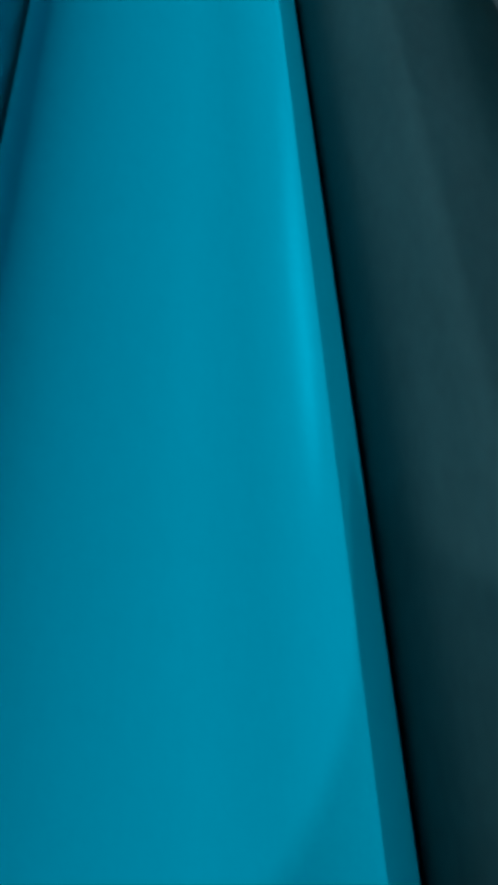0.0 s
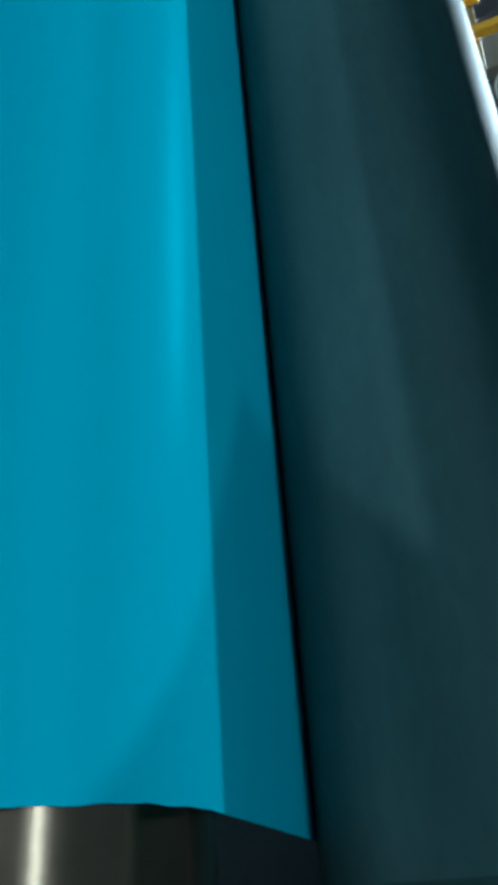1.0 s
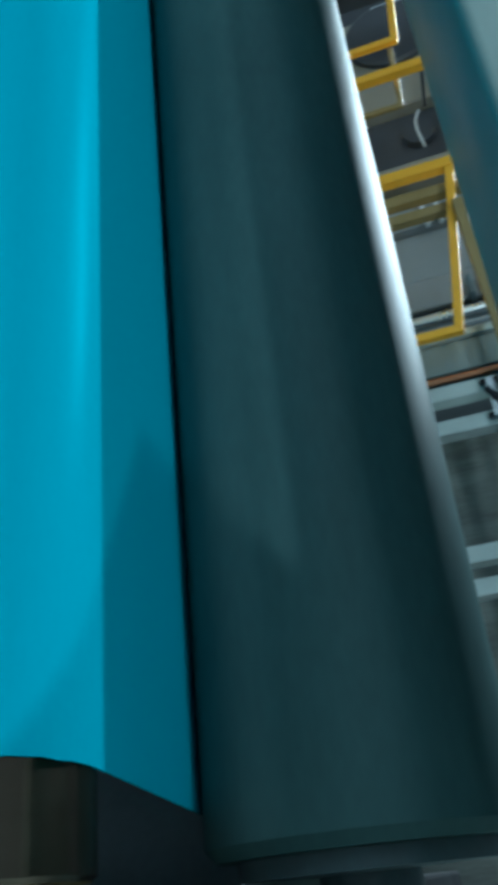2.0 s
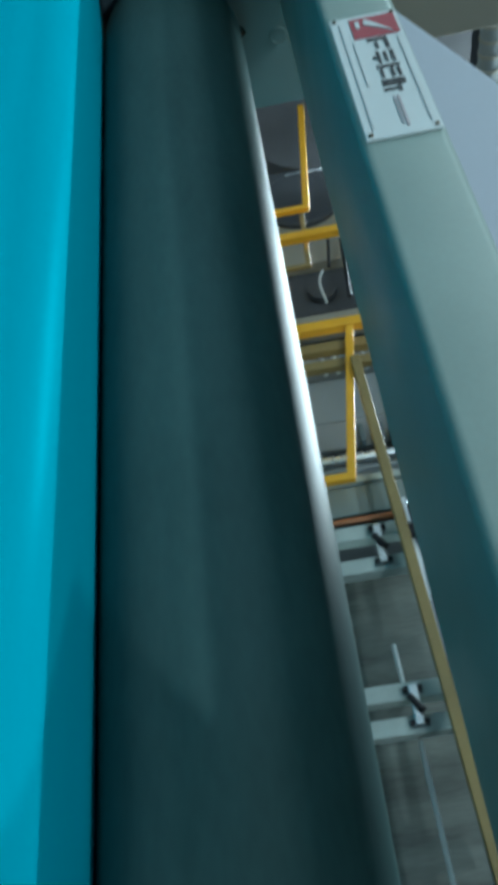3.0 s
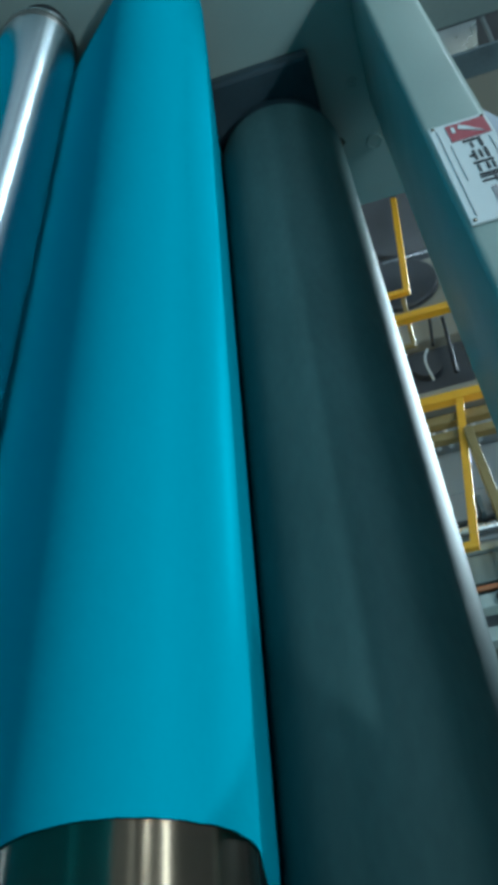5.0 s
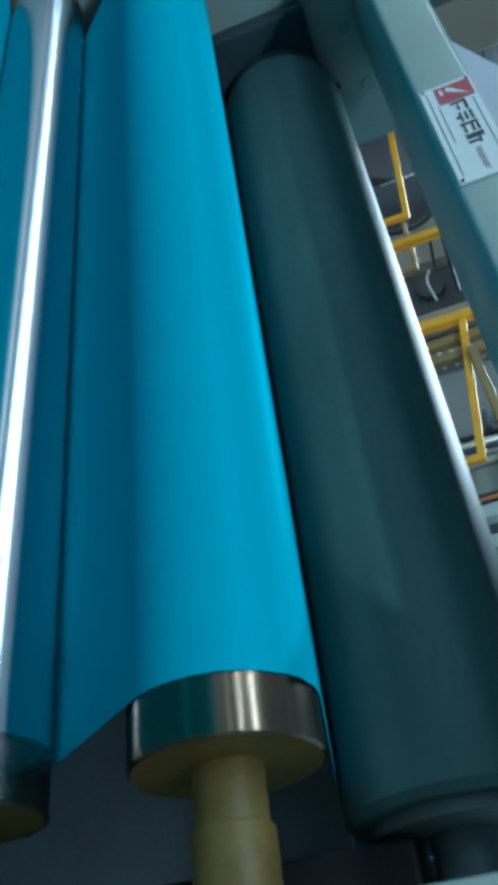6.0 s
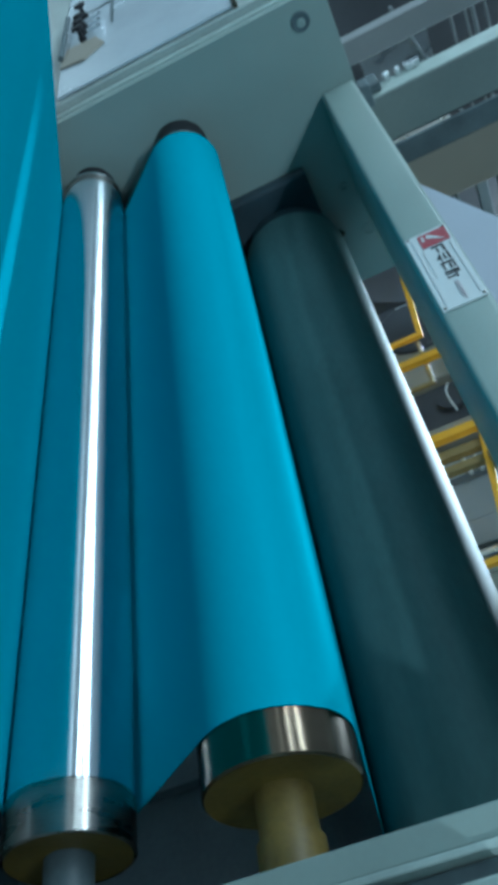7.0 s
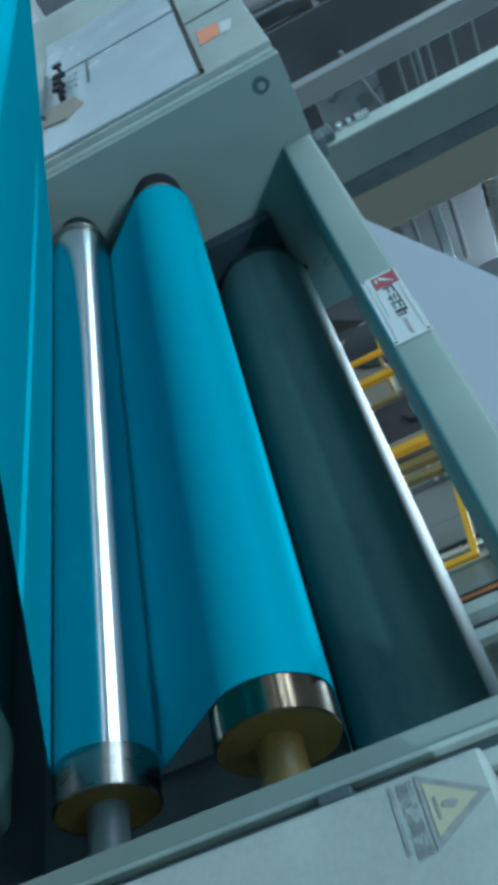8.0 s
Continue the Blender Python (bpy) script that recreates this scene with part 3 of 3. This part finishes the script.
store = thing("rear_housing", (-3.6, 3.0, 0), "grey and cream machine housings in the back of the hall", "machine housing")
part("housing", box((-9.0, 3.0, 0), (-5.60, 3.6, Z0 + 1.0), 0.01), SAGE, store)
part("white_panel", box((-5.58, 2.97, 0), (-5.17, 3.6, Z0 + 1.0), 0.01), GREY_PALE, store, "pale speckled panel")
for x, z in ((-5.30, 0.56), (-5.24, 0.63), (-5.42, 0.60), (-5.28, 0.72)):
    part("hook", tube((x, 2.955, Z0 + z), (x + 0.02, 2.955, Z0 + z + 0.05), 0.011, 8), BLACK, store, "small dark hook")
# Both bays are solid boxes; the shade inside them is the slate colour.
part("dark_bay", box((-5.16, 3.05, 0), (-4.73, 3.6, Z0 + 1.0), 0.01), SLATE, store, "bay with its shade put into a dark colour")
part("rod", tube((-4.80, 2.99, Z0 + 0.52), (-4.80, 2.99, Z0 + 0.90), 0.007, 10), BRIGHT, store, "bright rod")
part("white_panel", box((-4.71, 2.98, 0), (-3.87, 3.6, Z0 + 1.0), 0.01), BEIGE, store, "cream panel")
hood = lathe([(-0.04, 0.0), (-0.04, 0.255), (-0.03, 0.27), (0.0, 0.27), (0.0, 0.0)], 0, 0, 48)
bmesh.ops.transform(hood, matrix=Matrix.Translation((-4.47, 2.975, Z0 + 0.58)) @ Matrix.Rotation(radians(90), 4, "Z"), verts=hood.verts)
part("round_hood", hood, SLATE, store, "dark round hood", 30)
part("dark_bay", box((-3.86, 3.05, 0), (-3.41, 3.6, Z0 + 1.0), 0.01), SLATE, store, "bay with its shade put into a dark colour")
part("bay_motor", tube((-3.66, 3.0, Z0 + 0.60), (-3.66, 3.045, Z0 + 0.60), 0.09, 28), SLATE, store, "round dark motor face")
part("bay_strut", tube((-4.02, 2.90, Z0 + 0.70), (-3.72, 2.90, Z0 + 0.66), 0.010, 10), BLACK, store)
part("bay_strut", tube((-3.95, 2.90, Z0 + 0.77), (-3.44, 2.90, Z0 + 0.74), 0.012, 10), BLACK, store)
part("white_ledge", box((-3.39, 2.95, 0), (-3.29, 3.6, Z0 + 1.0), 0.01), BEIGE, store, "cream ledge")
# The slot is a solid box, black for the shade in it.
part("dark_slot", box((-3.28, 3.06, 0), (-3.13, 3.6, Z0 + 1.0), 0.006), BLACK, store, "solid dark strip for a shaded slot")
part("bright_ledge", box((-3.12, 3.00, 0), (-2.98, 3.6, Z0 + 1.0), 0.008), GREY_PALE, store, "pale scuffed ledge")
for z in (0.50, 0.57, 0.66, 0.73):
    part("fitting", tube((-3.10, 2.96, Z0 + z), (-2.93, 2.96, Z0 + z + 0.015), 0.014, 10), BRIGHT, store, "bright pipe fitting")
part("motor_bay", box((-2.97, 3.05, 0), (-2.66, 3.6, Z0 + 1.0), 0.01), GREY, store, "grey bay")
part("motor_bay", box((-2.65, 3.03, 0), (-2.47, 3.6, Z0 + 1.0), 0.01), GREY_PALE, store, "lighter grey bay")
# Shade between the bays, put in as a black strip.
part("gap_strip", box((-2.465, 3.06, 0), (-2.43, 3.6, Z0 + 1.0), 0.004), BLACK, store, "solid dark strip for a shaded gap")
part("side_sheet", box((-2.425, 3.03, 0), (-1.9, 3.6, Z0 + 1.0), 0.006), GREY, store)
part("pipe", tube((-2.365, 2.98, 0.3), (-2.365, 2.98, Z0 + 1.0), 0.026), BRIGHT, store, "bright upright pipe")
part("pipe", tube((-2.30, 2.99, 0.3), (-2.30, 2.99, Z0 + 1.0), 0.014), GREY, store, "thin grey pipe")
for z, w in ((0.70, 0.05), (0.78, 0.07), (0.62, 0.03)):
    part("valve_block", box((-2.62 + z * 0.1, 2.95, Z0 + z), (-2.50 + z * 0.1, 3.028, Z0 + z + w), 0.008), DARK, store, "dark valve block")
for k, (x0, x1) in enumerate(((-5.45, -5.2), (-5.05, -4.85), (-3.70, -3.42))):
    cu = bpy.data.curves.new("cable", "CURVE")
    cu.dimensions, cu.bevel_depth = "3D", 0.007
    sp = cu.splines.new("BEZIER")
    sp.bezier_points.add(2)
    for p, co in zip(sp.bezier_points, ((x0, 2.90, Z0 + 0.62), ((x0 + x1) / 2 - 0.03, 2.88, Z0 + 0.585), (x1, 2.90, Z0 + 0.60))):
        p.co = Vector(co) - store.location
        p.handle_left_type = p.handle_right_type = "AUTO"
    cable = new("cable", cu)
    cable.parent = store
    cu.materials.append(WHITE if k == 2 else BLACK)

# ---- tall posts beyond the far frame ----
tower = thing("rear_tower", (-3.7, 1.2, 0), "grey and beige steel tower posts beyond the frame", "machine tower")
part("post", box((-3.52, 0.480, 0), (-3.44, 0.595, 4.2), 0.004), GREY_PALE, tower, "pale grey steel post")
part("joint_strip", box((-3.46, 1.045, 0), (-3.44, 1.165, 4.2), 0.003), DARK, tower, "grey steel strip")
part("panel", box((-3.47, 1.168, 0), (-3.445, 1.45, 4.2), 0.004), BEIGE, tower, "dull beige steel panel")
for z in (2.545, 2.615, 2.65, 2.71, 2.83, 2.95):
    part("tie_rod", tube((-3.60, 0.55, z), (-3.60, 1.20, z), 0.007 if z != 2.65 else 0.011, 10), GREY_PALE, tower, "pale tie rod")
part("tie_rod", tube((-3.64, 0.50, 2.30), (-3.64, 1.15, 2.50), 0.010, 10), GREY, tower)
part("bright_sheet", box((-3.70, 0.62, 2.10), (-3.68, 1.16, 2.44), 0.003), BRIGHT, tower, "shiny bare metal sheet")
# Added sheet: its dark colour is the shade seen past the tie rods.
part("shade_backing", box((-3.95, 0.35, 1.95), (-3.93, 1.45, 4.2), 0.003), SLATE, tower, "added dark sheet for the shade behind the tie rods")
part("cross_tie", box((-3.56, 0.40, 3.9), (-3.521, 1.30, 3.96), 0.003), DARK, tower)
# Added sheet that keeps the opening beyond the beige panel dark.
part("shade_wall", box((-4.6, 1.5, 0), (-4.5, 2.75, 3.02), 0.004), SLATE, tower, "added dark sheet in place of the shaded opening")
part("duct", tube((-4.05, 1.40, 2.99), (-4.05, 2.7, 2.99), 0.060, 24), GREY, tower, "ribbed beige duct")
for i in range(16):
    part("duct_rib", tube((-4.05, 1.44 + i * 0.08, 2.99), (-4.05, 1.455 + i * 0.08, 2.99), 0.066, 24), BEIGE, tower)
for z, w, m in ((2.34, 0.05, SLATE), (2.46, 0.025, DARK), (2.60, 0.07, DARK), (2.74, 0.03, SLATE)):
    part("riser", box((-4.35, 1.46, z), (-4.30, 2.5, z + w), 0.004), m, tower)

# ---- box column standing close behind the far side frame ----
column = thing("box_column", (-2.14, 0.27, 0), "grey green steel box column behind the side frame", "column")
part("column_body", box((-2.185, 0.194, 0), (-2.10, 0.345, 4.3), 0.004), GREEN_GREY, column)
# The column's lit front face is painted on as a paler strip.
part("front_strip", box((-2.183, 0.189, 0), (-2.102, 0.1935, 4.3), 0.001), SAGE_EDGE, column, "pale front strip, its light put into the colour")
part("lower_lip", box((-2.180, 0.3455, 0), (-2.108, 0.352, 4.3), 0.001), SLATE, column, "dark seam along the back edge")
part("foot_clip", box((-2.20, 0.155, Z0 + 0.56), (-2.12, 0.188, Z0 + 0.62), 0.006), DARK, column)
# Small bright blocks added in place of a glint beside the column.
for i, (z0, w) in enumerate(((0.64, 0.02), (0.68, 0.015), (0.71, 0.05))):
    part("glint_block", box((-2.19, 0.165, Z0 + z0), (-2.165, 0.188, Z0 + z0 + w), 0.003), BRIGHT, column, "small bright block standing in for a glint")

hall_post = thing("hall_columns", (-10.0, 3.8, 0), "grey steel columns at the end of the hall", "column")
part("column", box((-10.2, 3.38, 0), (-10.0, 3.64, 6.0), 0.01), GREY, hall_post)
part("column", box((-10.2, 3.87, 0), (-10.0, 4.03, 6.0), 0.01), GREY, hall_post)
part("panel", box((-10.3, 4.035, 0), (-10.12, 4.9, 6.0), 0.01), GREY, hall_post)
for y in (3.67, 3.70, 3.76, 3.79, 3.83):
    part("rod", tube((-10.4, y, 0.5), (-10.4, y + 0.02, 6.0), 0.012, 8), GREY, hall_post)
# Added sheet that hides the lit end wall; its colour is the shade there.
part("shade_sheet", box((-11.6, -3.0, 0), (-11.5, 7.0, 5.9), 0.01), SLATE, hall_post, "added dark sheet for the shade at the hall's end")
random.seed(5)
for i in range(26):
    y = 0.2 + random.random() * 3.1
    z = 2.2 + random.random() * 2.6
    h, w = 0.15 + random.random() * 0.6, 0.03 + random.random() * 0.22
    part("conduit_box", box((-11.4 + 0.3 * random.random(), y, z), (-11.0, y + w, z + h), 0.01), random.choice((SLATE, GREY, DARK, SLATE)), hall_post)
for i in range(7):
    y = 0.4 + i * 0.42 + random.random() * 0.2
    part("conduit", tube((-10.9, y, 1.0), (-10.9, y + 0.3 * random.random(), 5.9), 0.015 + 0.02 * random.random(), 8), random.choice((GREY, SLATE, SLATE)), hall_post)

lamp = thing("hall_lamp", (-10.9, 3.55, 6.0), "small bright lamp hung at the end of the hall", "lamp")
part("lamp_housing", box((-11.0, 3.48, Z0 + 2.24), (-10.86, 3.62, Z0 + 2.36), 0.01), DARK, lamp)
part("lamp_rod", tube((-10.93, 3.55, Z0 + 2.36), (-10.93, 3.55, 6.0), 0.015), DARK, lamp)
part("lamp_lens", box((-10.858, 3.52, Z0 + 2.265), (-10.85, 3.58, Z0 + 2.325), 0.004), LAMP, lamp, "glowing lens")

def motions():
    """The rollers turn with the running film."""
    for roller, y, z, r, way in ((film_roller, F[0], F[1], F[2], 1), (chrome, C[0], C[1], C[2], -1), (rubber, D[0], D[1], D[2], -1)):
        step = 0.25 * 0.2 / r
        walk(roller, [(i * 0.25, pose(-0.9, y, z, way * math.degrees(i * step))) for i in range(33)])


motions()
